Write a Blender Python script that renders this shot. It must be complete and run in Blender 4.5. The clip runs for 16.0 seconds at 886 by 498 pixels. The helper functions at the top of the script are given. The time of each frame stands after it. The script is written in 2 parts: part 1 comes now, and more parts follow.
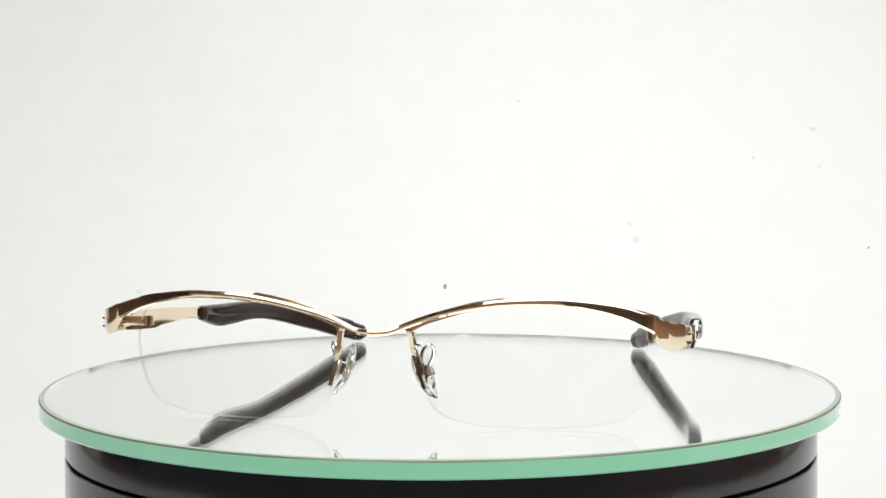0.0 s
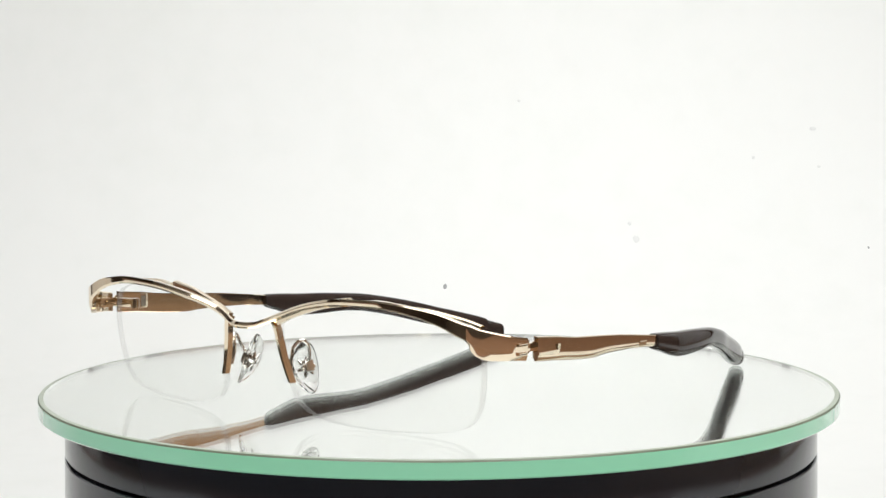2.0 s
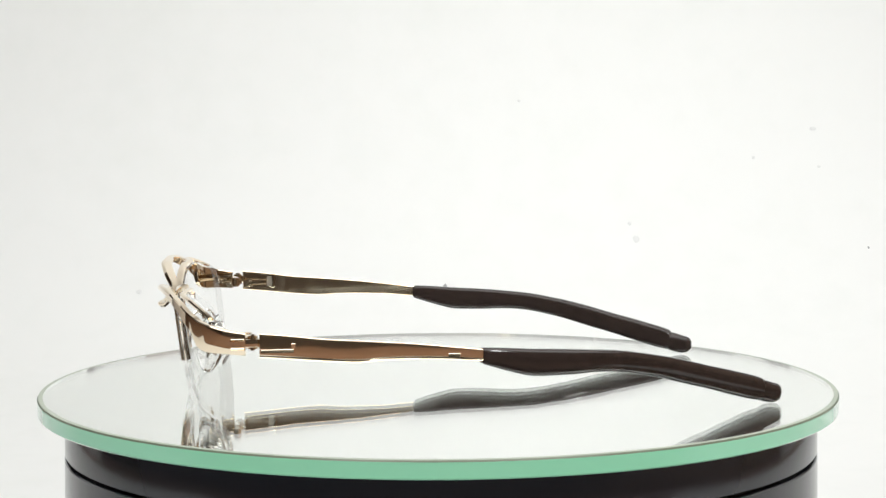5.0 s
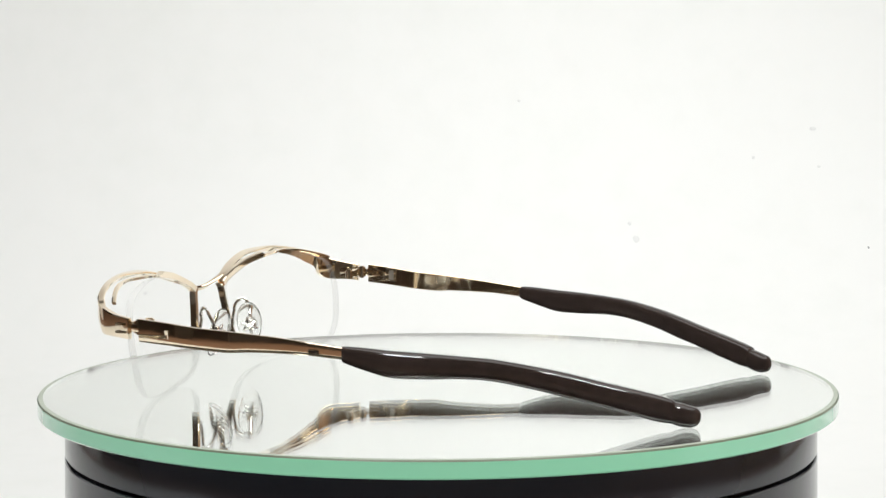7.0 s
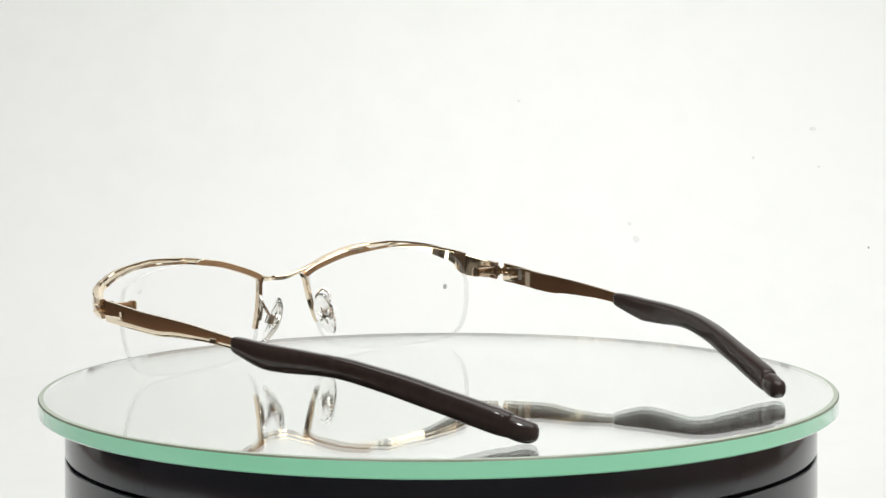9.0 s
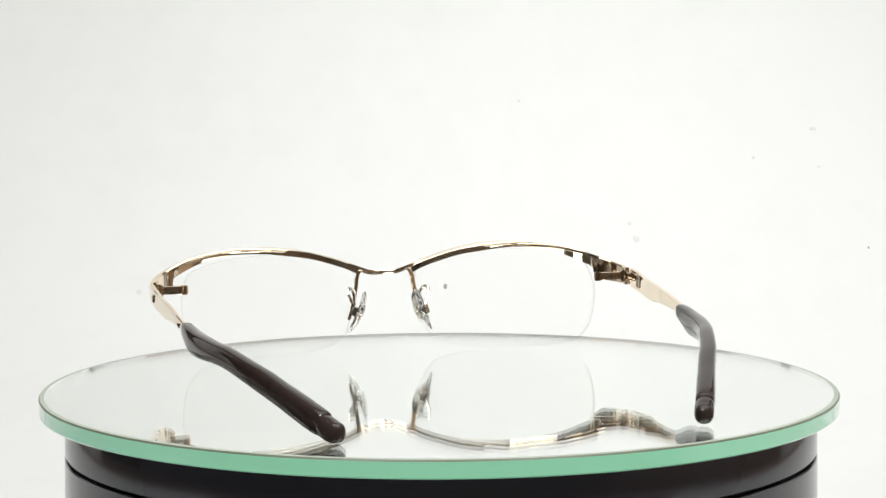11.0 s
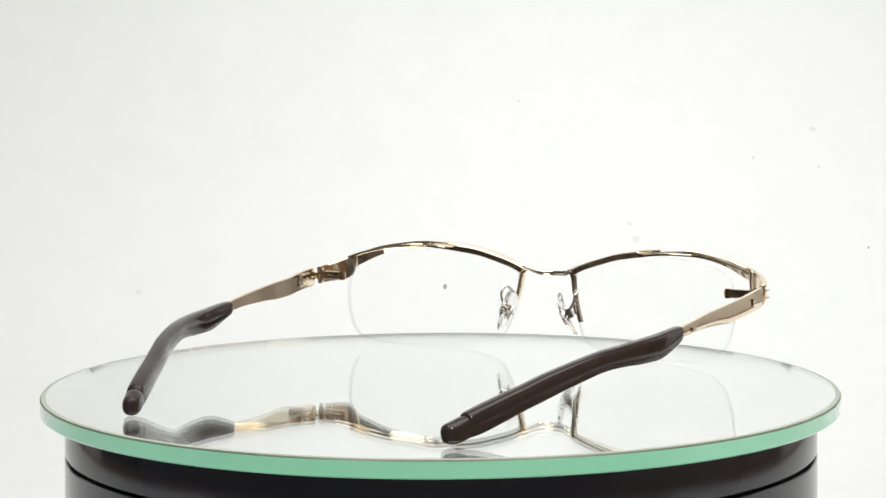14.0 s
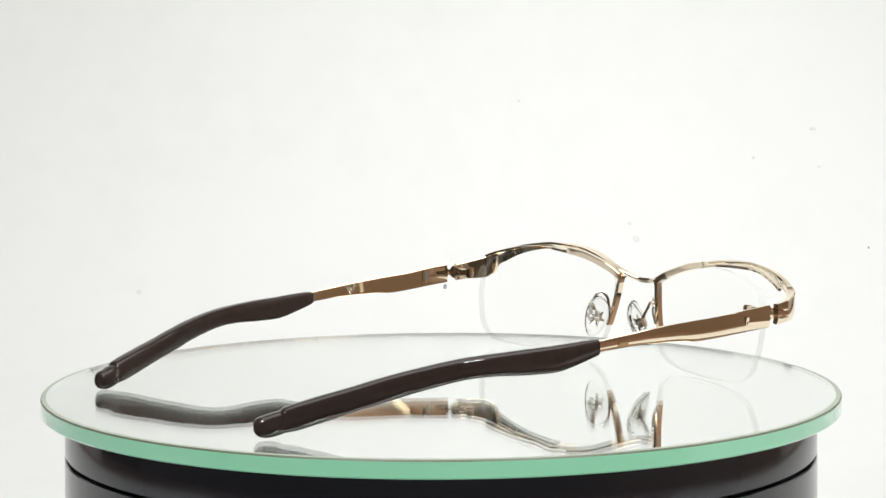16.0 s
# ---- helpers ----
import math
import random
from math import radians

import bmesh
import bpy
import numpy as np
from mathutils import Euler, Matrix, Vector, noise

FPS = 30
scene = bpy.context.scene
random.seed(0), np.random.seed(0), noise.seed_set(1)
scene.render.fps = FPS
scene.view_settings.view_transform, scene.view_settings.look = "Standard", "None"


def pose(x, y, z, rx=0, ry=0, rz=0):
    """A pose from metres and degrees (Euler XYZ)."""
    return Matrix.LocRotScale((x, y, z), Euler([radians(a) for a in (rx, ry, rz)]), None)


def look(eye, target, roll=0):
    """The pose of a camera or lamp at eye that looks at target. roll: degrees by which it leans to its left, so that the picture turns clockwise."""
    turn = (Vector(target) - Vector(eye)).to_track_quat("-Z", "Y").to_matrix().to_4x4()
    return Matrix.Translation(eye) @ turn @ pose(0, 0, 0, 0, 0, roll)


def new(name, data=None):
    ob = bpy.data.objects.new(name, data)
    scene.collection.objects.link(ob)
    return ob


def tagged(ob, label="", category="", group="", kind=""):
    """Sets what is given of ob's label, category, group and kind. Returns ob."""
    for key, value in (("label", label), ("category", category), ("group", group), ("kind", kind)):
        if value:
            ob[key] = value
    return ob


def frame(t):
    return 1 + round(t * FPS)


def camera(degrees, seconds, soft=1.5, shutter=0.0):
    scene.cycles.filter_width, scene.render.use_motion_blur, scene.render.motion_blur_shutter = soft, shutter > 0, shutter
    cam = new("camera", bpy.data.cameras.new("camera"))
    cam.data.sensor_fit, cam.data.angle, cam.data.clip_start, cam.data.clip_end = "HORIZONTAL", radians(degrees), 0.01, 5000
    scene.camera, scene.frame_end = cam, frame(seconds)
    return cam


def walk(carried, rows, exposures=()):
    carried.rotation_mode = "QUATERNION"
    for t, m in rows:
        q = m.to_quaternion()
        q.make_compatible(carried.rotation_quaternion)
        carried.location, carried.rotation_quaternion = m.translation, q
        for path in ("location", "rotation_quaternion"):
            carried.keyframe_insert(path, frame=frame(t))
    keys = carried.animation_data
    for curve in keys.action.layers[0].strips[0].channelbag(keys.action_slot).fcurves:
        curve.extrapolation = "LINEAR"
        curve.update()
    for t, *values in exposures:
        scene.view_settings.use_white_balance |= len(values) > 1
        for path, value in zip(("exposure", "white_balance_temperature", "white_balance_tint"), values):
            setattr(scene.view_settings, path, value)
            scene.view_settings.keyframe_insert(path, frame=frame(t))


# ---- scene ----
# The camera stands still in front of the turntable
EYE = (0.00074, -0.50843, 0.07986)
TILT = radians(4.896)
AIM = (EYE[0], EYE[1] + math.cos(TILT), EYE[2] - math.sin(TILT))
cam = camera(26.158, 16.0, soft=1.45)
walk(cam, [(0.0, look(EYE, AIM, -0.258)), (16.0, look(EYE, AIM, -0.258))])

# ---- light ----
scene.cycles.glossy_bounces = 12  # light goes many times between the two faces of the mirror glass
scene.view_settings.exposure = 0.0
world = bpy.data.worlds.new("world")
scene.world = world
world.use_nodes = True
world.node_tree.nodes["Background"].inputs[0].default_value = (1.0, 0.97, 0.93, 1)
world.node_tree.nodes["Background"].inputs[1].default_value = 0.05


def softbox(name, eye, target, w, h, power, spread=180, colour=(0.975, 1.0, 1.0)):
    data = bpy.data.lights.new(name, "AREA")
    data.shape, data.size, data.size_y, data.energy, data.color, data.spread = "RECTANGLE", w, h, power, colour, radians(spread)
    ob = new(name, data)
    ob.matrix_world = look(eye, target)
    return ob


softbox("softbox_top", (0.20, -0.10, 0.95), (0.20, -0.06, 0.0), 1.15, 0.90, 7.5)
softbox("softbox_backdrop", (0.14, 0.16, 0.66), (0.05, 0.70, 0.10), 0.22, 0.16, 0.66, 100)
softbox("lamp_front", (-0.30, -0.62, 0.72), (0.0, 0.0, 0.02), 0.09, 0.09, 2.6)
softbox("lamp_front_far", (0.36, -0.62, 0.72), (0.0, 0.0, 0.02), 0.09, 0.09, 2.6)

# ---- materials ----


def material(name, base, rough=0.5, metal=0.0, ior=1.5, transmission=0.0, coat=0.0):
    m = bpy.data.materials.new(name)
    m.use_nodes = True
    b = m.node_tree.nodes["Principled BSDF"]
    b.inputs["Base Color"].default_value = (*base, 1)
    b.inputs["Roughness"].default_value = rough
    b.inputs["Metallic"].default_value = metal
    b.inputs["IOR"].default_value = ior
    b.inputs["Transmission Weight"].default_value = transmission
    b.inputs["Coat Weight"].default_value = coat
    return m


def wear(m, scale, base_a, base_b, rough_a, rough_b, bump=0.0, fine=8.0, lo=0.35, hi=0.65):
    """Two scales of noise: colour and gloss vary, with a fine relief."""
    t = m.node_tree
    b = t.nodes["Principled BSDF"]
    co = t.nodes.new("ShaderNodeTexCoord")
    big = t.nodes.new("ShaderNodeTexNoise")
    big.inputs["Scale"].default_value, big.inputs["Detail"].default_value = scale, 6
    small = t.nodes.new("ShaderNodeTexNoise")
    small.inputs["Scale"].default_value, small.inputs["Detail"].default_value = scale * fine, 3
    for n in (big, small):
        t.links.new(co.outputs["Object"], n.inputs["Vector"])
    mix = t.nodes.new("ShaderNodeMath")
    mix.operation = "MULTIPLY_ADD"
    mix.inputs[1].default_value = 0.6
    t.links.new(small.outputs["Fac"], mix.inputs[0])
    half = t.nodes.new("ShaderNodeMath")
    half.operation = "MULTIPLY"
    half.inputs[1].default_value = 0.65
    t.links.new(big.outputs["Fac"], half.inputs[0])
    t.links.new(half.outputs[0], mix.inputs[2])
    ramp = t.nodes.new("ShaderNodeValToRGB")
    ramp.color_ramp.elements[0].position, ramp.color_ramp.elements[1].position = lo, hi
    ramp.color_ramp.elements[0].color, ramp.color_ramp.elements[1].color = (*base_a, 1), (*base_b, 1)
    t.links.new(mix.outputs[0], ramp.inputs[0])
    t.links.new(ramp.outputs[0], b.inputs["Base Color"])
    rr = t.nodes.new("ShaderNodeMapRange")
    rr.inputs["From Min"].default_value, rr.inputs["From Max"].default_value = lo, hi
    rr.inputs["To Min"].default_value, rr.inputs["To Max"].default_value = rough_a, rough_b
    t.links.new(mix.outputs[0], rr.inputs["Value"])
    t.links.new(rr.outputs[0], b.inputs["Roughness"])
    if bump:
        bp = t.nodes.new("ShaderNodeBump")
        bp.inputs["Strength"].default_value, bp.inputs["Distance"].default_value = bump, 0.0004
        t.links.new(mix.outputs[0], bp.inputs["Height"])
        t.links.new(bp.outputs[0], b.inputs["Normal"])
    return m


GOLD = wear(material("champagne_gold", (0.93, 0.80, 0.62), 0.05, 1.0), 60, (0.92, 0.77, 0.57), (0.95, 0.82, 0.64), 0.02, 0.06, 0.006)
SILVER = wear(material("nickel_silver", (0.86, 0.84, 0.80), 0.1, 1.0), 60, (0.83, 0.81, 0.77), (0.90, 0.88, 0.84), 0.06, 0.14)
SLEEVE = wear(material("dark_brown_acetate", (0.034, 0.022, 0.019), 0.14), 45, (0.032, 0.0225, 0.0195), (0.044, 0.031, 0.027), 0.04, 0.07, 0.002)
SLEEVE.node_tree.nodes["Principled BSDF"].inputs["Specular IOR Level"].default_value = 0.45
LENS = material("lens_plastic", (0.982, 0.982, 0.978), 0.0, ior=1.012, transmission=1.0)
LENS.node_tree.nodes["Principled BSDF"].inputs["Specular IOR Level"].default_value = 0.06  # anti-reflection coating


def frosted(name, clear):
    """Ground plastic: part clear, the rest scattering light both ways."""
    m = bpy.data.materials.new(name)
    m.use_nodes = True
    t = m.node_tree
    t.nodes.remove(t.nodes["Principled BSDF"])
    noise_ = t.nodes.new("ShaderNodeTexNoise")
    noise_.inputs["Scale"].default_value = 900
    co = t.nodes.new("ShaderNodeTexCoord")
    t.links.new(co.outputs["Object"], noise_.inputs["Vector"])
    ramp = t.nodes.new("ShaderNodeValToRGB")
    ramp.color_ramp.elements[0].color, ramp.color_ramp.elements[1].color = (0.90, 0.90, 0.89, 1), (0.97, 0.97, 0.96, 1)
    t.links.new(noise_.outputs["Fac"], ramp.inputs[0])
    a, b, c = t.nodes.new("ShaderNodeBsdfDiffuse"), t.nodes.new("ShaderNodeBsdfTranslucent"), t.nodes.new("ShaderNodeBsdfTransparent")
    for n in (a, b):
        t.links.new(ramp.outputs[0], n.inputs["Color"])
    x, y = t.nodes.new("ShaderNodeMixShader"), t.nodes.new("ShaderNodeMixShader")
    x.inputs[0].default_value, y.inputs[0].default_value = 0.35, clear
    t.links.new(a.outputs[0], x.inputs[1])
    t.links.new(b.outputs[0], x.inputs[2])
    t.links.new(x.outputs[0], y.inputs[1])
    t.links.new(c.outputs[0], y.inputs[2])
    t.links.new(y.outputs[0], t.nodes["Material Output"].inputs["Surface"])
    return m


LENS_EDGE = frosted("ground_lens_edge", 0.77)
SILICONE = material("clear_silicone", (0.96, 0.96, 0.95), 0.03, ior=1.3, transmission=1.0)
SILICONE.node_tree.nodes["Principled BSDF"].inputs["Specular IOR Level"].default_value = 0.3
OLIVE = wear(material("olive_glass", (0.16, 0.20, 0.13), 0.35), 40, (0.14, 0.18, 0.115), (0.19, 0.23, 0.155), 0.3, 0.4)
ARRIS = wear(material("ground_glass_bevel", (0.40, 0.44, 0.37), 0.4), 40, (0.42, 0.47, 0.39), (0.50, 0.54, 0.46), 0.6, 0.7)
PLATE = material("float_glass", (0.99, 1.0, 0.994), 0.0, ior=1.52, transmission=0.984)  # a faint film of dust
PLATE.node_tree.nodes["Principled BSDF"].inputs["Specular IOR Level"].default_value = 0.5
MIRROR = material("silvered_back", (0.985, 1.0, 0.985), 0.0, 1.0)
EDGE = wear(material("ground_green_edge", (0.2, 0.55, 0.36), 0.25), 3, (0.33, 0.85, 0.56), (0.37, 0.89, 0.60), 0.14, 0.20, 0.0)
EDGE.node_tree.nodes["Principled BSDF"].inputs["Coat Weight"].default_value = 1.0
EDGE.node_tree.nodes["Principled BSDF"].inputs["Coat Roughness"].default_value = 0.08
BLACK = wear(material("black_plastic", (0.012, 0.012, 0.014), 0.25), 6, (0.019, 0.021, 0.028), (0.023, 0.025, 0.033), 0.09, 0.13)
BLACK.node_tree.nodes["Principled BSDF"].inputs["Specular IOR Level"].default_value = 0.6
# Blacker than the base plastic: the groove's shadow is put into its colour
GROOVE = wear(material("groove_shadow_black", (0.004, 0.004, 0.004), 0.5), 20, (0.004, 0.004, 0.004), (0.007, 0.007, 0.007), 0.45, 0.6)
PAPER = wear(material("white_paper", (0.86, 0.86, 0.84), 0.9), 6, (0.85, 0.855, 0.835), (0.875, 0.875, 0.86), 0.85, 0.95, 0.05)
MARK = wear(material("grey_marking", (0.3, 0.26, 0.21), 0.4, 0.7), 200, (0.30, 0.26, 0.20), (0.42, 0.37, 0.30), 0.3, 0.5)
DUST = wear(material("grey_dust", (0.25, 0.25, 0.26), 0.9), 300, (0.2, 0.2, 0.21), (0.36, 0.36, 0.36), 0.85, 0.95)
PALE_DUST = wear(material("pale_dust", (0.6, 0.6, 0.6), 0.9), 300, (0.70, 0.70, 0.69), (0.78, 0.78, 0.77), 0.85, 0.95)
PANEL = wear(material("brown_wood_panel", (0.40, 0.25, 0.155), 0.6), 4, (0.36, 0.22, 0.135), (0.44, 0.28, 0.175), 0.5, 0.7, 0.05)
WALL = wear(material("dim_room_wall", (0.13, 0.095, 0.07), 0.8), 3, (0.12, 0.088, 0.064), (0.145, 0.107, 0.08), 0.75, 0.9, 0.05)
COOL = wear(material("grey_wall", (0.31, 0.255, 0.21), 0.8), 3, (0.29, 0.24, 0.195), (0.33, 0.27, 0.22), 0.75, 0.9, 0.05)
CEILING = wear(material("ceiling_paint", (0.75, 0.73, 0.70), 0.8), 3, (0.73, 0.71, 0.68), (0.78, 0.76, 0.73), 0.75, 0.9, 0.05)
CARPET = wear(material("dark_carpet", (0.05, 0.045, 0.04), 0.95), 20, (0.04, 0.036, 0.03), (0.06, 0.055, 0.05), 0.9, 1.0, 0.2)
WOOD = wear(material("table_wood", (0.22, 0.125, 0.08), 0.5), 5, (0.20, 0.112, 0.07), (0.27, 0.155, 0.098), 0.45, 0.6, 0.05)

# ---- mesh helpers ----


def mesh_of(bm, material_, sharp=30, smooth=True):
    bmesh.ops.recalc_face_normals(bm, faces=bm.faces)
    me = bpy.data.meshes.new("mesh")
    bm.to_mesh(me)
    bm.free()
    me.materials.append(material_)
    if smooth:
        me.polygons.foreach_set("use_smooth", [True] * len(me.polygons))
        me.set_sharp_from_angle(angle=radians(sharp))
    me.update()
    return me


def part(name, bm, material_, parent, label="", sharp=30):
    """Links a bmesh as one mesh object under a thing or a part."""
    ob = new(name, mesh_of(bm, material_, sharp))
    ob.parent = parent
    if label:
        ob["label"] = label
    return ob


def loft(rings, closed=False):
    bm = bmesh.new()
    vs = [[bm.verts.new(p) for p in ring] for ring in rings]
    n = len(rings[0])
    pairs = list(zip(vs, vs[1:])) + ([(vs[-1], vs[0])] if closed else [])
    for a, b in pairs:
        for i in range(n):
            j = (i + 1) % n
            bm.faces.new((a[i], a[j], b[j], b[i]))
    if not closed:
        bm.faces.new(vs[0])
        bm.faces.new(list(reversed(vs[-1])))
    return bm


def smooth_path(points, steps):
    """A Catmull-Rom curve through rows of any width."""
    P = [np.array(p, float) for p in points]
    P = [2 * P[0] - P[1]] + P + [2 * P[-1] - P[-2]]
    out = []
    for i in range(1, len(P) - 2):
        for k in range(steps):
            u = k / steps
            a, b, c, d = P[i - 1:i + 3]
            out.append(0.5 * (2 * b + (c - a) * u + (2 * a - 5 * b + 4 * c - d) * u * u + (3 * b - a - 3 * c + d) * u ** 3))
    out.append(P[-2])
    return out


def tube(points, radius, sides=10, steps=6):
    """A round wire along a path; radius a number or one per path row."""
    path = [Vector(p) for p in smooth_path(points, steps)]
    rings = []
    up = Vector((0.13, 0.31, 0.94))
    for i, p in enumerate(path):
        d = (path[min(i + 1, len(path) - 1)] - path[max(i - 1, 0)]).normalized()
        u = up.cross(d).normalized()
        v = d.cross(u)
        up = v
        k = i / (len(path) - 1)
        r = radius(k) if callable(radius) else radius
        rings.append([p + (u * math.cos(a) + v * math.sin(a)) * r for a in [2 * math.pi * j / sides for j in range(sides)]])
    return loft(rings)


def block(x0, x1, y0, y1, z0, z1, bevel=0.0, m=None):
    bm = bmesh.new()
    bmesh.ops.create_cube(bm, size=1)
    bmesh.ops.transform(bm, verts=bm.verts, matrix=Matrix.LocRotScale(((x0 + x1) / 2, (y0 + y1) / 2, (z0 + z1) / 2), None, (x1 - x0, y1 - y0, z1 - z0)))
    if bevel:
        bmesh.ops.bevel(bm, geom=list(bm.edges), offset=bevel, segments=2, affect="EDGES", profile=0.5)
    if m is not None:
        bmesh.ops.transform(bm, verts=bm.verts, matrix=m)
    return bm


def rod(radius, length, m, sides=20, bevel=0.0):
    """A cylinder along its own z, centred, placed by m."""
    bm = bmesh.new()
    bmesh.ops.create_cone(bm, cap_ends=True, segments=sides, radius1=radius, radius2=radius, depth=length)
    if bevel:
        bmesh.ops.bevel(bm, geom=[e for e in bm.edges if abs(e.verts[0].co.z - e.verts[1].co.z) < 1e-9], offset=bevel, segments=2, affect="EDGES")
    bmesh.ops.transform(bm, verts=bm.verts, matrix=m)
    return bm


def turned(profile, sides=160):
    """A body turned about z from (radius, height) pairs, closed at the axis."""
    bm = bmesh.new()
    rings = []
    for r, z in profile:
        if r == 0:
            rings.append([bm.verts.new((0, 0, z))])
        else:
            rings.append([bm.verts.new((r * math.cos(2 * math.pi * k / sides), r * math.sin(2 * math.pi * k / sides), z)) for k in range(sides)])
    for a, b in zip(rings, rings[1:]):
        for k in range(sides):
            j = (k + 1) % sides
            if len(a) == 1:
                bm.faces.new((a[0], b[k], b[j]))
            elif len(b) == 1:
                bm.faces.new((a[k], a[j], b[0]))
            else:
                bm.faces.new((a[k], a[j], b[j], b[k]))
    return bm


# ---- the studio ----
TABLE = -0.085
WX, WY0, WY1, WZ0, WZ1 = 1.4, -1.7, 1.1, -0.83, 1.6


def setting(name, bm, material_, label, category):
    return tagged(new(name, mesh_of(bm, material_)), label, category, kind="structure")


setting("floor", block(-WX - 0.1, WX + 0.1, WY0 - 0.1, WY1 + 0.1, WZ0 - 0.1, WZ0), CARPET, "dark carpet floor of the dim room", "floor")
setting("ceiling", block(-WX - 0.1, WX + 0.1, WY0 - 0.1, WY1 + 0.1, WZ1, WZ1 + 0.1), CEILING, "plain pale painted ceiling of the room", "ceiling")
setting("wall_north", block(-WX - 0.1, WX + 0.1, WY1, WY1 + 0.1, WZ0, WZ1), WALL, "plain beige wall behind the backdrop", "wall")
setting("wall_south", block(-WX - 0.1, WX + 0.1, WY0 - 0.1, WY0, WZ0, WZ1), COOL, "plain dim brownish wall behind the camera", "wall")
setting("wall_east", block(0.96, 1.06, WY0, WY1, WZ0, WZ1), PANEL, "warm brown wood-panelled side wall", "wall")
setting("wall_west", block(-WX - 0.1, -WX, WY0, WY1, WZ0, WZ1), WALL, "plain dim beige side wall", "wall")


def build_table():
    table = tagged(new("table"), "plain brown wooden table under the white paper", "table")
    part("tabletop", block(-1.1, 0.75, -0.62, 0.82, TABLE - 0.035, TABLE - 0.002, 0.004), WOOD, table)
    for x in (-1.02, 0.67):
        for y in (-0.54, 0.74):
            part("leg", block(x - 0.03, x + 0.03, y - 0.03, y + 0.03, WZ0, TABLE - 0.0352, 0.003), WOOD, table)
    table.matrix_world = pose(0, 0, 0, 0, 0, -12)
    return table


def build_backdrop():
    """A white paper sweep: flat under the turntable, curved up behind it."""
    path = [(-0.24, TABLE)]
    r, y0 = 0.22, 0.50
    for k in range(25):
        a = math.pi / 2 * k / 24
        path.append((y0 + r * math.sin(a), TABLE + r - r * math.cos(a)))
    path.append((y0 + r, 1.25))
    rings = []
    for y, z in path:
        rings.append([(-0.555, y, z), (0.555, y, z), (0.555, y + 0.0012, z - 0.0012), (-0.555, y + 0.0012, z - 0.0012)])
    return setting("backdrop", loft(rings), PAPER, "seamless white paper sweep behind the turntable", "backdrop")


def build_reflectors():
    """White boards that stand on the table on both sides of the backdrop, each on two small feet."""
    for s in (-1, 1):
        board = tagged(new("reflector_board"), "plain white foam reflector board standing beside the backdrop", "reflector", "reflector boards")
        part("panel", block(s * 0.66 - 0.004, s * 0.66 + 0.004, 0.26, 0.69, TABLE - 0.0015, 0.55, 0.001), PAPER, board)
        for y in (0.32, 0.60):
            x = s * 0.695
            part("foot", block(x - 0.0305, x + 0.0305, y - 0.01, y + 0.01, TABLE - 0.0015, TABLE + 0.012, 0.002), CARPET, board, "small black foot")


build_table()
build_backdrop()
build_reflectors()

# ---- the turntable ----
PLATE_R, PLATE_T = 0.1057, 0.0045
BODY_R = 0.0996


def build_turntable():
    base = tagged(new("turntable"), "glossy black round turntable base with a thin groove", "turntable")
    z = -PLATE_T - 0.0002
    part("upper_ring", turned([(0, z), (BODY_R - 0.0012, z), (BODY_R - 0.0003, z - 0.0004), (BODY_R, z - 0.0014), (BODY_R, -0.0148), (BODY_R - 0.0003, -0.0151), (0, -0.0151)]), BLACK, base)
    part("groove", turned([(0, -0.01511), (BODY_R - 0.0022, -0.01511), (BODY_R - 0.0022, -0.0160), (0, -0.0160)]), GROOVE, base, "narrow groove round the base, its shade painted black")
    part("lower_drum", turned([(0, -0.01601), (BODY_R - 0.0002, -0.01601), (BODY_R + 0.0001, -0.0163), (BODY_R + 0.0008, TABLE + 0.003), (BODY_R - 0.001, TABLE), (0, TABLE)]), BLACK, base)
    return base


def build_plate():
    """A round glass mirror: clear glass over a silvered back, with a ground green edge."""
    plate = tagged(new("mirror_plate"), "round glass mirror plate with a green ground edge", "mirror")
    part("glass", turned([(0, 0), (PLATE_R - 0.00145, 0), (PLATE_R - 0.00145, -PLATE_T + 0.0006), (0, -PLATE_T + 0.0006)], 200), PLATE, plate, "clear float glass")
    part("edge", turned([(PLATE_R - 0.0014, -0.00047), (PLATE_R, -0.00047), (PLATE_R, -PLATE_T + 0.0005), (PLATE_R - 0.0005, -PLATE_T + 0.0001), (PLATE_R - 0.0014, -PLATE_T + 0.0001), (PLATE_R - 0.0014, -0.00047)], 200), EDGE, plate, "pale green ground glass edge")
    part("bevel", turned([(PLATE_R - 0.0014, 0.00003), (PLATE_R - 0.0003, -0.00006), (PLATE_R - 0.0003, -0.00046), (PLATE_R - 0.0014, -0.00046), (PLATE_R - 0.0014, 0.00003)], 200), ARRIS, plate, "pale ground bevel of the glass")
    part("arris", turned([(PLATE_R - 0.00028, -0.00007), (PLATE_R, -0.00046), (PLATE_R - 0.00028, -0.00046), (PLATE_R - 0.00028, -0.00007)], 200), OLIVE, plate, "thin dark olive edge of the glass")
    part("silvering", turned([(0, -PLATE_T + 0.0008), (PLATE_R - 0.00147, -PLATE_T + 0.0008), (PLATE_R - 0.00147, -PLATE_T), (0, -PLATE_T)], 200), MIRROR, plate, "silvered mirror back")
    return plate


build_turntable()
plate = build_plate()
for ob in plate.children:
    ob.location = (0, -0.00045, 0)

# ---- the eyeglasses ----
# Millimetres in their own space: x across, y from the front to the back, z up from the plate.
MM = 0.001


def bow(x):
    return -71.3 + 0.0027 * x * x


def face(x, z):
    """Depth of the lens plane, leaning forward at the top."""
    return bow(x) - 0.12 * (z - 16)


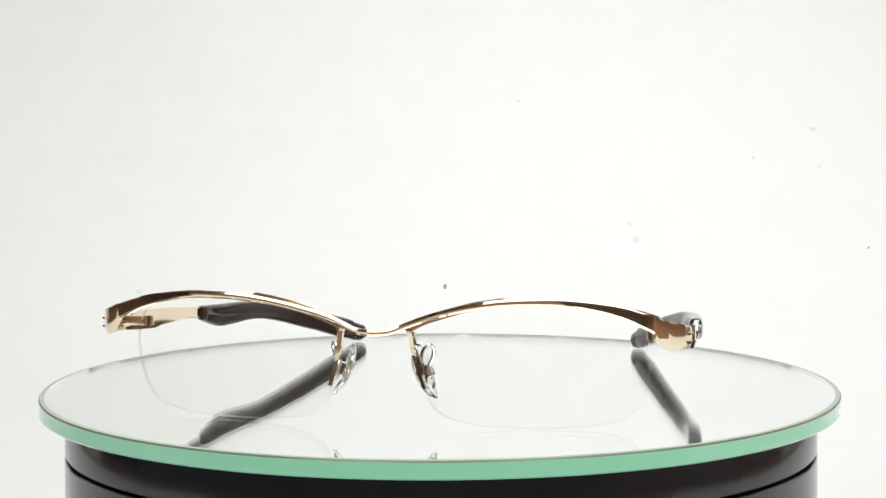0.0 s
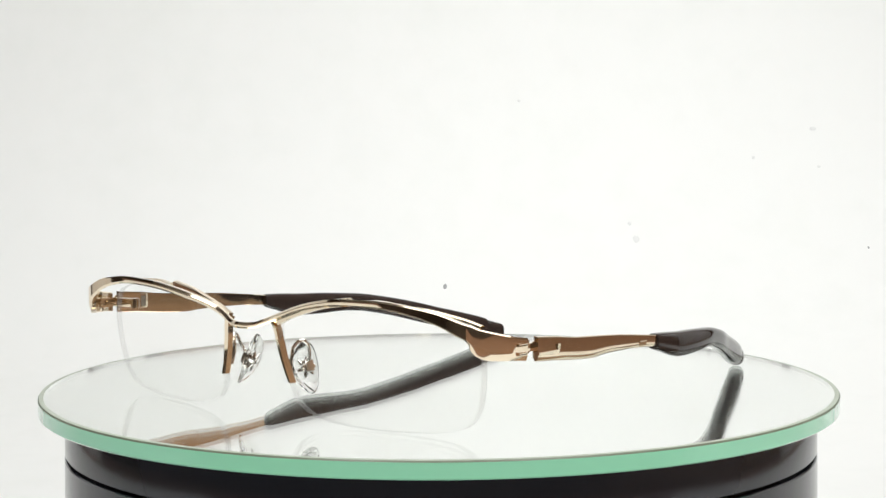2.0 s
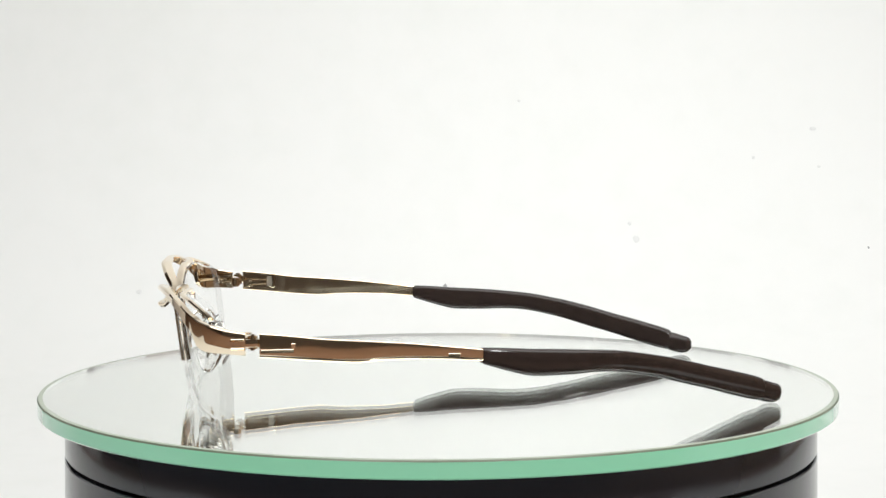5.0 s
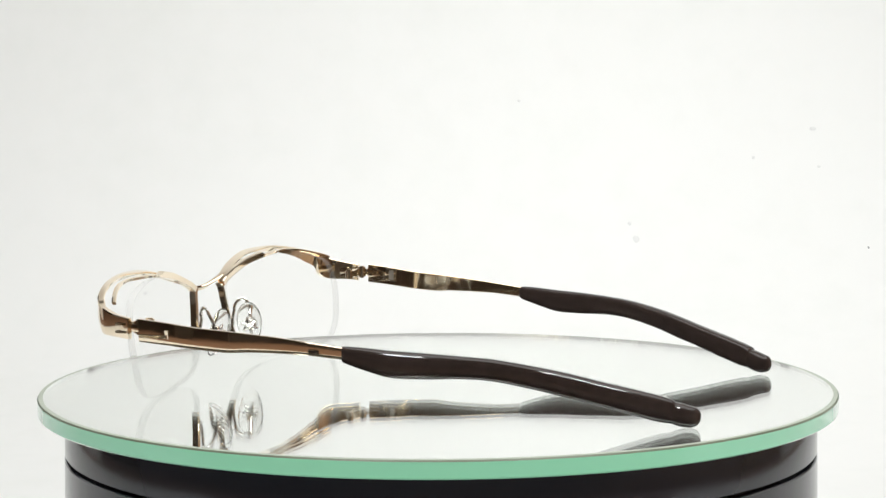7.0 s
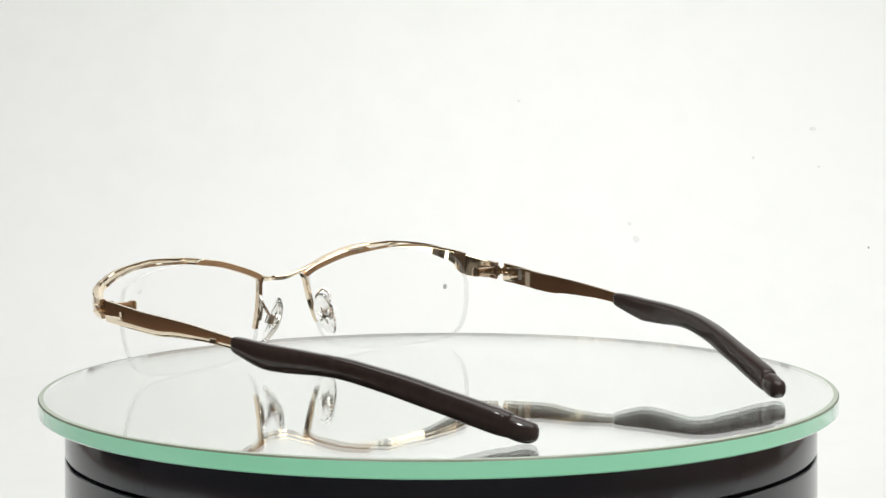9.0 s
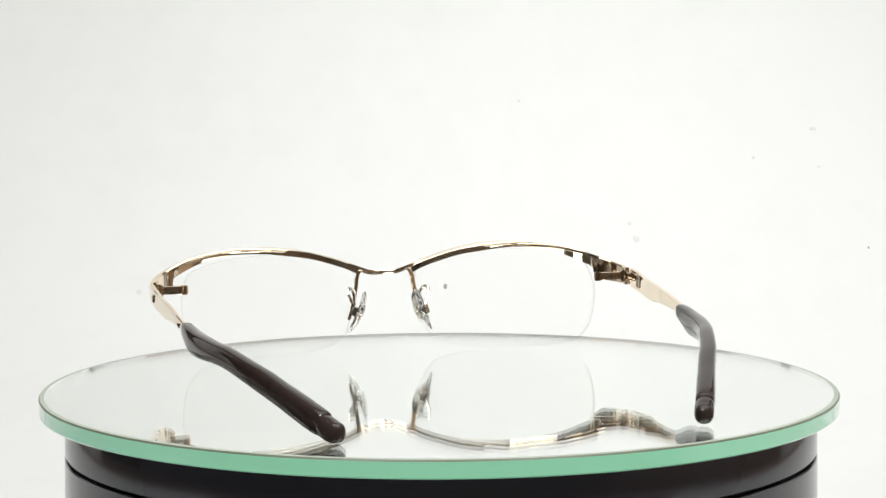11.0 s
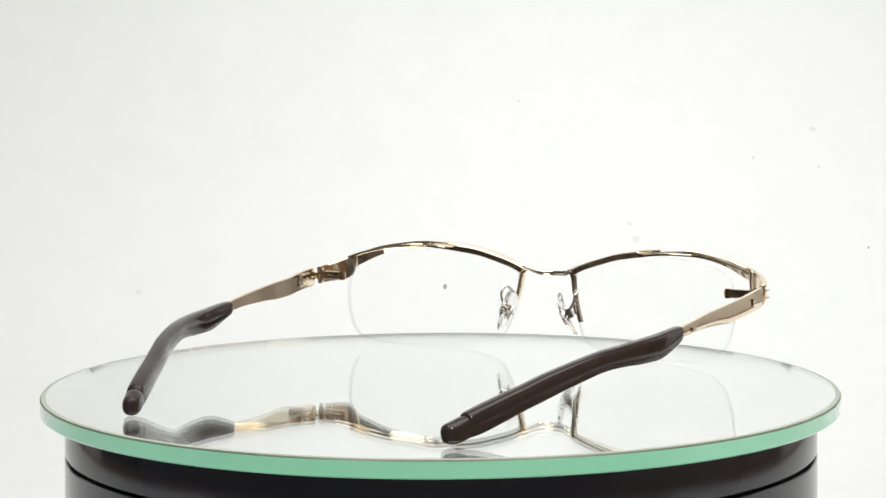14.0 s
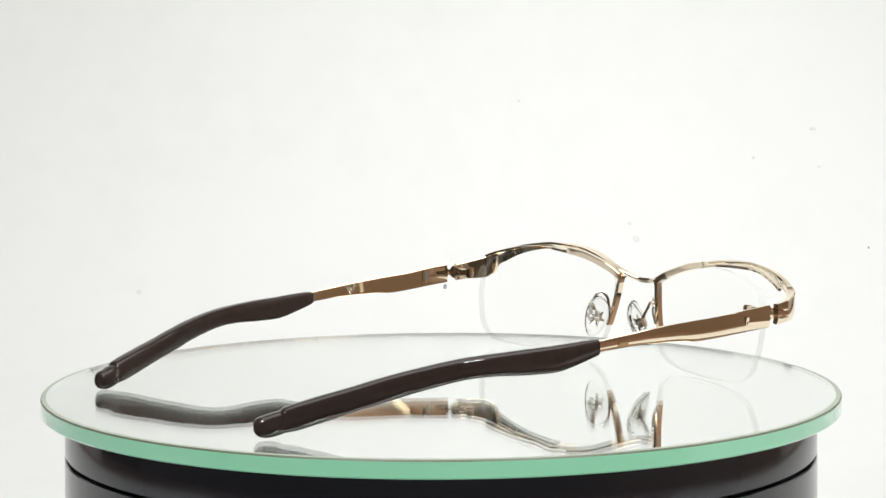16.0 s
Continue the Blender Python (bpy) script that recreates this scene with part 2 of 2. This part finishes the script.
#        x, depth, z top, front height, gold bevel under it
BROW = [(0, -76.3, 23.5, 0.9, 0.6), (4, -75.0, 23.7, 0.9, 0.6), (8, -73.7, 25.2, 0.9, 0.6), (12, -73.4, 26.7, 1.0, 0.6), (17, -74.4, 28.3, 1.0, 0.6), (23, -75.2, 29.8, 1.0, 0.6), (30, -75.7, 31.0, 1.0, 0.7),
        (37, -75.1, 31.4, 1.1, 0.6), (45, -73.8, 31.35, 1.3, 0.55), (53, -72.1, 30.4, 1.8, 0.5), (58, -70.6, 29.4, 2.4, 0.5), (61.5, -69.4, 28.3, 2.9, 0.55), (64.2, -68.3, 27.4, 3.3, 0.65), (65.2, -67.8, 27.15, 3.5, 2.3), (66.6, -67.0, 26.5, 3.8, 2.6), (68.4, -65.3, 25.9, 4.2, 2.3), (70.5, -61.8, 25.0, 3.9, 1.8), (71.5, -58.6, 24.45, 3.6, 1.7), (71.8, -56.3, 24.1, 3.5, 1.7)]


def V(x, y, z):
    """Millimetres to metres; one temple stands a little wider than the other."""
    if x < -60:
        x -= min(1.2, (-x - 60) * 0.15)
    return Vector((x * MM, y * MM, z * MM))


def brow_section(x, y, zt, hf, hb, turn):
    """Section of the bar; turn is the angle by which its face looks outwards. On the nose side it reaches back to the lens rim."""
    ax = abs(x)
    flange = min(1.0, max(0.0, (ax - 6) / 10)) * min(1.0, max(0.0, (44 - ax) / 9))
    depth = 1.7 + 1.25 * flange
    zt += 0.35 * max(0.0, min(1.0, (71 - ax) / 10))
    zm, zb = zt - hf, zt - hf - hb
    c, q = math.cos(turn), math.sin(turn)
    x, y = x + 0.9 * q * min(1.0, max(0.0, (66 - ax) / 8)), y - 0.9 * c * min(1.0, max(0.0, (70 - ax) / 8))
    o = lambda d, z: V(x - q * d, y + c * d, z)
    k = max(0.0, min(1.0, (54 - ax) / 22))
    e = max(0.0, min(1.0, (65.2 - ax) / 1.0))
    zk = (1 - e) * zb + e * (zt - 0.75 - 0.3 * flange)  # the bar thins towards the back
    drop = 0.3 * flange
    return [o(0.0, zt - 0.25 - 0.25 * k), o(0.0, zm + 0.15 * k), o(0.12, zm - 0.35 * hb), o(0.55, zb), o(depth - 0.2, zk + 0.05), o(depth, zk + 0.2), o(depth, zt - 0.3 - drop), o(depth - 0.3, zt - drop), o(0.25 + 0.45 * k, zt)]


def build_brow(parent):
    rows = smooth_path([(-a, *b) for a, *b in BROW[:0:-1]] + BROW, 5)
    rings = []
    for i, row in enumerate(rows):
        a, b = rows[max(i - 2, 0)], rows[min(i + 2, len(rows) - 1)]
        turn = math.atan2(b[1] - a[1], b[0] - a[0])
        rings.append(brow_section(*row, turn * min(1.0, max(0.0, (abs(row[0]) - 46) / 8))))
    bar_ = part("brow_bar", loft(rings), GOLD, parent, "polished gold brow bar, bridge and end pieces", 24)
    return bar_


LENS_TOP = [(9.3, 23.0), (10.2, 24.2), (12.5, 25.2), (17, 26.7), (23, 28.4), (30, 29.5), (37, 29.9), (45, 29.5), (53, 28.4), (58, 27.2), (60.8, 26.2), (62.4, 24.9), (63.4, 22.9), (64.1, 20.6)]


def lens_outline():
    low = smooth_path([LENS_TOP[-1], (64.6, 18), (64.3, 13.5), (63.2, 8.5), (61.4, 5.0), (58.5, 2.7), (54, 1.4), (47, 0.65), (38, 0.3), (29, 0.5), (22, 1.2), (17, 2.4), (13.9, 4.2), (12.2, 6.6), (11.3, 9.5), (10.2, 14), (9.4, 19), LENS_TOP[0]], 3)
    return [(min(q[0], 50 + 0.87 * (q[0] - 50)) if q[0] > 50 else q[0], q[1]) for q in smooth_path(LENS_TOP, 3)[:-1] + low[:-1]]


RIM_OUT = [(37, 30.4), (45, 30.3), (53, 29.7), (58, 28.7), (62, 27.6), (64.8, 26.5)]


def build_lens_rim(parent, s):
    """The rim behind the brow bar: it stands up on the nose side and runs out thin to the end piece."""
    pts = smooth_path([(8.7, 23.4)] + LENS_TOP[1:6] + RIM_OUT, 5)
    rings = []
    for i, (x, z) in enumerate(pts):
        a, b = pts[max(i - 1, 0)], pts[min(i + 1, len(pts) - 1)]
        d = Vector((b[0] - a[0], b[1] - a[1])).normalized()
        n = Vector((-d.y, d.x))
        w = max(0.0, min(1.0, (x - 37) / 10))
        y = (1 - w) * (face(x, z) + 0.0018 * (z - 15) ** 2 - 0.7) + w * (-71.6 + 0.0105 * max(0.0, x - 38) ** 2 - 0.4)
        tall = 0.6 + 1.1 * max(0.0, min(1.0, (31.6 - x) / 0.9))
        back = 1.8 - 0.6 * w
        o = lambda h, k: V(s * (x + n.x * h), y + k, z + n.y * h)
        rings.append([o(-0.2, 0.1), o(tall - 0.2, -0.1), o(tall, 0.3), o(tall, back - 0.3), o(tall - 0.2, back), o(-0.12, back - 0.1)])
    return part("lens_rim", loft(rings), GOLD, parent, "thin gold rim along the upper lens edge", 24)


def build_lens(parent, s):
    out = lens_outline()
    cx, cz = 36, 15
    n = 14
    bm = bmesh.new()
    layers = []
    for back in (0, 1):
        rows = []
        for k in range(1, n + 1):
            f = k / n
            rows.append([bm.verts.new(V(s * (cx + (x - cx) * f), face(cx + (x - cx) * f, cz + (z - cz) * f) + 0.0018 * ((z - cz) * f) ** 2 - 0.7 + back * (1.6 + 0.4 * f * f), cz + (z - cz) * f)) for x, z in out])
        mid = bm.verts.new(V(s * cx, face(cx, cz) - 0.7 + back * 1.6, cz))
        m = len(out)
        for i in range(m):
            j = (i + 1) % m
            bm.faces.new((mid, rows[0][i], rows[0][j]))
            for a, b in zip(rows, rows[1:]):
                bm.faces.new((a[i], b[i], b[j], a[j]))
        layers.append(rows[-1])
    m = len(out)
    for i in range(m):
        j = (i + 1) % m
        bm.faces.new((layers[0][i], layers[1][i], layers[1][j], layers[0][j])).material_index = 1
    lens = part("lens", bm, LENS, parent, "clear half-rim lens", 40)
    lens.data.materials.append(LENS_EDGE)
    return lens


def build_nasal_rim(parent, s):
    """The short rim that runs down the nose side of the lens."""
    pts = smooth_path([(7.6, 24.2), (8.5, 22.6), (9.0, 19.5), (9.7, 16), (10.6, 12.5), (11.6, 9.6)], 5)
    rings = []
    for i, (x, z) in enumerate(pts):
        k = i / (len(pts) - 1)
        w = 0.75 - 0.15 * k
        y = face(x, z)
        rings.append([V(s * (x - w), y - 0.8, z), V(s * (x + w * 0.5), y - 1.0, z), V(s * (x + w * 0.7), y + 0.9, z), V(s * (x - w * 0.6), y + 1.2, z), V(s * (x - w), y + 0.8, z)])
    return part("nasal_rim", loft(rings), GOLD, parent, "gold rim end beside the nose")


def build_pad(parent, s):
    arm_path = [(s * 10.3, -69.3, 12.0), (s * 9.9, -69.0, 14.2), (s * 10.0, -68.6, 16.0), (s * 10.2, -68.6, 17.4), (s * 10.9, -67.9, 18.9), (s * 11.8, -66.9, 19.4), (s * 12.3, -65.7, 18.6), (s * 12.0, -64.7, 16.6), (s * 10.9, -64.0, 14.2)]
    arm = part("pad_arm", tube([Vector(p) * MM for p in arm_path], 0.45 * MM, 8, 4), SILVER, parent, "bent silver nose pad arm")
    # Pad frame: u runs up along the pad, v across it, n towards the nose
    c = Vector((s * 9.2, -63.5, 12.2))
    u = Vector((-s * 0.36, 0.12, 0.92)).normalized()
    n = Vector((-s * 0.95, 0.27, 0.0))
    n = (n - u * n.dot(u)).normalized()
    v = n.cross(u)
    rings = []
    for t, sc in ((-1.0, 0.45), (-0.75, 0.85), (-0.2, 1.0), (0.35, 0.95), (0.8, 0.72), (1.0, 0.35)):
        ring = []
        for k in range(28):
            a = 2 * math.pi * k / 28
            w = 3.6 * (1 + 0.16 * math.sin(a))
            ring.append((c + u * (6.8 * math.sin(a) * sc) + v * (w * math.cos(a) * sc) + n * (1.0 * t - 1.1 * (math.sin(a) * sc) ** 2)) * MM)
        rings.append(ring)
    pad = part("nose_pad", loft(rings), SILICONE, parent, "clear oval silicone nose pad")
    b = block(-1.25, 1.25, -1.2, 1.2, -1.5, 1.5, 0.35)
    m = Matrix.Translation((c - n * 1.35) * MM) @ Matrix((v, -n, u)).transposed().to_4x4() @ Matrix.Scale(MM, 4)
    bmesh.ops.transform(b, verts=b.verts, matrix=m)
    part("pad_box", b, SILVER, pad, "small silver pad mount")
    part("screw", rod(0.85 * MM, 3.4 * MM, Matrix.Translation((c - n * 1.5) * MM) @ v.to_track_quat("Z", "Y").to_matrix().to_4x4(), 14, 0.2 * MM), SILVER, pad)
    part("core", rod(1.35 * MM, 0.9 * MM, Matrix.Translation((c - n * 0.25) * MM) @ n.to_track_quat("Z", "Y").to_matrix().to_4x4(), 16, 0.25 * MM), SILVER, pad, "silver core set in the pad")
    for k in range(6):
        a = 2 * math.pi * k / 6 + 0.3
        part("core_point", tube([(c - n * 0.2 + (u * math.sin(a) + v * math.cos(a)) * 0.8) * MM, (c - n * 0.2 + (u * math.sin(a) * 2.7 + v * math.cos(a) * 2.4)) * MM], lambda q: (0.75 - 0.5 * q) * MM, 6, 3), SILVER, pad)
    return arm


#         x outer, y, z top, z bottom
TEMPLE = [(72.2, -53.1, 24.1, 18.5), (72.0, -46, 23.4, 17.9), (71.3, -38, 22.4, 17.1), (70.8, -30, 21.8, 16.6), (70.4, -25, 21.4, 16.9), (69.8, -18, 20.8, 16.9), (69.3, -10, 19.9, 16.7), (68.8, -4, 19.2, 16.2), (68.4, 1, 18.6, 15.9)]
#         x centre, y, z top, z bottom, half width
SLEEVES = [(67.6, -1.4, 18.9, 15.7, 1.2), (67.5, -0.9, 19.1, 15.2, 1.6), (67.3, 2.5, 19.0, 14.1, 1.75), (66.9, 7, 18.7, 12.8, 1.9), (66.4, 11, 18.4, 12.0, 2.0), (65.2, 19, 18.0, 11.9, 2.0), (63.4, 27, 17.4, 12.1, 2.0), (61.1, 34, 16.7, 11.5, 2.05),
           (57.9, 43, 15.0, 9.5, 2.15), (54.8, 50, 13.3, 7.4, 2.2), (51.9, 57, 11.3, 5.4, 2.25), (49.4, 63, 9.7, 3.5, 2.35), (46.9, 69, 8.0, 1.7, 2.35), (46.0, 71, 7.35, 1.3, 2.3), (45.4, 72.4, 6.8, 1.15, 2.2), (45.2, 72.9, 6.2, 1.4, 1.9)]
TIP_END = [(45.6, 72.0, 6.2, 1.2, 1.95), (45.4, 72.5, 6.25, 0.9, 2.15), (44.6, 74.2, 5.9, 0.35, 2.35), (43.8, 76, 5.3, 0.12, 2.3), (43.2, 77.3, 4.9, 0.4, 2.0), (42.9, 78.0, 4.4, 1.0, 1.45), (42.7, 78.4, 3.7, 1.8, 0.7)]


def bar_section(x, y, zt, zb, nx, ny, thick):
    """Outer face upright above and rounded under below."""
    h = zt - zb
    o = lambda d, z: V(x - nx * d, y - ny * d, z)
    return [o(0.14, zt), o(0.0, zt - 0.18), o(0.0, zb + 0.40 * h), o(0.025, zb + 0.28 * h), o(0.08, zb + 0.16 * h), o(0.20, zb + 0.07 * h), o(0.45, zb), o(thick - 0.1, zb), o(thick, zb + 0.15), o(thick, zt - 0.2), o(thick - 0.2, zt)]


def bar(rows, s, thick, steps=5):
    pts = smooth_path(rows, steps)
    rings = []
    for i, (x, y, zt, zb) in enumerate(pts):
        a, b = pts[max(i - 1, 0)], pts[min(i + 1, len(pts) - 1)]
        d = Vector((b[0] - a[0], b[1] - a[1])).normalized()
        nx, ny = d.y, -d.x
        k = thick(i / (len(pts) - 1)) if callable(thick) else thick
        rings.append([V(s * p.x / MM, p.y / MM, p.z / MM) for p in bar_section(x, y, zt, zb, nx, ny, k)])
    return loft(rings)


def oval_loft(rows, s, power):
    """A bent plastic bar of rounded section; the two temples are bent a little differently."""
    pts = smooth_path(rows, 4)
    rings = []
    for i, (x, y, zt, zb, w) in enumerate(pts):
        a, b = pts[max(i - 1, 0)], pts[min(i + 1, len(pts) - 1)]
        d = Vector((b[0] - a[0], b[1] - a[1], 0)).normalized()
        across = Vector((d.y, -d.x, 0))
        zc, h = (zt + zb) / 2, (zt - zb) / 2
        bend = 1.2 if s < 0 else -0.6 * (max(0.0, y - 25) / 53) ** 1.3
        ring = []
        for k in range(24):
            t = 2 * math.pi * k / 24
            c, q = math.cos(t), math.sin(t)
            p = Vector((x + bend, y, zc)) + across * (w * math.copysign(abs(c) ** power, c)) + Vector((0, 0, h * math.copysign(abs(q) ** power, q)))
            ring.append(Vector((s * p.x, p.y, p.z)) * MM)
        rings.append(ring)
    return loft(rings)


def wedge(s, x, y0, y1, z0, z1):
    """A small raised bar whose outer face leans under."""
    o = lambda d, y, z: V(s * (x + d), y, z)
    return loft([[o(-0.5, y, z0), o(0.05, y, z0), o(0.42, y, z1 - 0.15), o(0.3, y, z1), o(-0.5, y, z1)] for y in (y0, y1)])


def build_temple(parent, s):
    temple = part("temple", bar(TEMPLE, s, 1.15), GOLD, parent, "polished gold temple arm", 24)
    part("temple_tip", oval_loft(SLEEVES, s, 0.64), SLEEVE, temple, "glossy dark brown plastic temple tip", 50)
    part("tip_end", oval_loft(TIP_END, s, 0.8), SLEEVE, temple, "rounded dark brown end of the temple tip", 50)
    # Raised fittings of the outer face by the hinge, and the collar by the sleeve
    part("inlay", wedge(s, 72.05, -52.9, -45.4, 19.5, 20.4), GOLD, temple, "raised gold inlay")
    part("inlay", wedge(s, 72.0, -45.9, -45.0, 19.5, 21.7), GOLD, temple)
    part("collar", wedge(s, 69.1, -9.4, -6.6, 17.0, 18.2), GOLD, temple)
    for y, z, long, high in ((-29.0, 19.4, 0.9, 0.8), (-11.0, 18.2, 1.8, 0.3), (-14.5, 18.5, 0.9, 0.3)):
        x = 72.0 - 0.062 * (y + 46) - 1.2 + 0.012 * max(0.0, -y - 25)
        part("marking", block(-0.05 * MM, 0.05 * MM, -long * MM, long * MM, -high * MM, high * MM, 0, Matrix.Translation(V(s * x, y, z)) @ pose(0, 0, 0, -4, 0, 0)), MARK, temple, "small worn grey marking")
    return temple


def build_hinge(parent, brow, s):
    for z in (20.6, 22.6):
        part("ridge", wedge(s, 71.65, -59.6, -56.6, z - 0.25, z + 0.3), GOLD, brow)
    hinge = part("hinge", block(-4.2 * MM, 4.2 * MM, -1.0 * MM, 1.0 * MM, -1.2 * MM, 1.2 * MM, 0.35 * MM, Matrix.Translation(V(s * 65.7, -55.5, 21.8))), GOLD, parent, "gold spring hinge on the inner side")
    part("hinge_ring", rod(1.25 * MM, 2.7 * MM, Matrix.Translation(V(s * 62.3, -55.5, 21.8)), 16, 0.3 * MM), GOLD, hinge)
    for z in (20.75, 21.8, 22.85):
        part("knuckle", rod(1.2 * MM, 0.95 * MM, Matrix.Translation(V(s * 69.4, -54.6, z)), 16, 0.15 * MM), GOLD, hinge)
    part("screw", rod(0.6 * MM, 3.8 * MM, Matrix.Translation(V(s * 69.4, -54.6, 21.8)), 12), SILVER, hinge)
    part("hinge_leaf", block(-0.9 * MM, 0.9 * MM, -61.6 * MM, -56.0 * MM, 20.5 * MM, 23.0 * MM, 0.2 * MM, Matrix.Translation(V(s * 69.3, 0, 0))), GOLD, hinge)
    part("hinge_leaf", block(-0.6 * MM, 0.6 * MM, -56.6 * MM, -52.8 * MM, 20.7 * MM, 22.7 * MM, 0.3 * MM, Matrix.Translation(V(s * 70.5, 0, 0))), GOLD, hinge)
    part("hinge_leaf", block(-0.35 * MM, 0.35 * MM, -53.0 * MM, -43.4 * MM, 18.9 * MM, 23.0 * MM, 0.25 * MM, Matrix.Translation(V(s * 70.75, 0, 0))), GOLD, hinge, "flat gold hinge plate on the temple")
    # No recess is cut: a thin dark strip paints the shade inside the slot
    part("slot_shade", block(-0.05 * MM, 0.05 * MM, -45.9 * MM, -44.3 * MM, 19.4 * MM, 22.4 * MM, 0, Matrix.Translation(V(s * 70.38, 0, 0))), MARK, hinge, "flat dark strip for the shade of a hinge plate slot")
    for y in (-51.8, -48.2):
        part("rivet", rod(0.55 * MM, 0.5 * MM, Matrix.Translation(V(s * 70.3, y, 21.0)) @ pose(0, 0, 0, 0, 90, 0), 12, 0.12 * MM), GOLD, hinge)
    return hinge


def build_glasses():
    # The root lies on the turntable's axis; the frame is set a little off it
    glasses = tagged(new("eyeglasses"), "gold half-rim eyeglasses with dark brown temple tips", "eyeglasses")
    brow = build_brow(glasses)
    for s in (-1, 1):
        build_lens(glasses, s)
        build_lens_rim(glasses, s)
        build_nasal_rim(glasses, s)
        build_pad(glasses, s)
        build_hinge(glasses, brow, s)
        build_temple(glasses, s)
    for ob in glasses.children:
        ob.matrix_basis = SET @ ob.matrix_basis
    return glasses


SET = pose(0.00084, 0.0021, 0.0001, 0, 0.19, -10.05)
glasses = build_glasses()


def build_specks():
    """Small specks of dust stuck on the paper's curve."""
    for x, y, z, lean, w, h, m in ((0.0019, 0.6324, -0.0407, 53, 0.0013, 0.0025, DUST), (0.1197, 0.6611, -0.0148, 43, 0.0022, 0.0032, PALE_DUST), (0.1163, 0.6691, -0.0057, 40, 0.0013, 0.0016, PALE_DUST), (0.2357, 0.7036, 0.0517, 22, 0.0022, 0.0014, PALE_DUST),
                                (0.2616, 0.6560, -0.0201, 45, 0.0007, 0.0009, DUST), (-0.1819, 0.6298, -0.0426, 54, 0.0018, 0.0022, PALE_DUST), (0.0495, 0.7102, 0.0701, 17, 0.0011, 0.0009, PALE_DUST), (0.1969, 0.6953, 0.0338, 27, 0.0012, 0.0010, PALE_DUST), (0.2376, 0.6923, 0.0281, 29, 0.0012, 0.0010, PALE_DUST)):
        bm = bmesh.new()
        bmesh.ops.create_icosphere(bm, subdivisions=2, radius=1)
        for v in bm.verts:
            v.co *= 1 + 0.35 * noise.noise(v.co * 1.7 + Vector((x, y, z)) * 90)
        bmesh.ops.transform(bm, verts=bm.verts, matrix=Matrix.Diagonal((w, 0.0004, h, 1)))
        ob = tagged(new("dust_speck", mesh_of(bm, m)), "tiny grey speck of dust on the white paper", "dust", "specks on the backdrop")
        ob.matrix_world = pose(x, y, z, -lean)


build_specks()


# ---- what moves ----
def motions():
    """The plate and the eyeglasses on it turn evenly together."""
    rows = [(k * 0.25, -2.796 - 13.9413 * k * 0.25) for k in range(65)]
    walk(plate, [(t, pose(-0.00025, 0, 0, 0, 0, a)) for t, a in rows])
    walk(glasses, [(t, pose(0, 0, 0, 0, 0, a)) for t, a in rows])


motions()
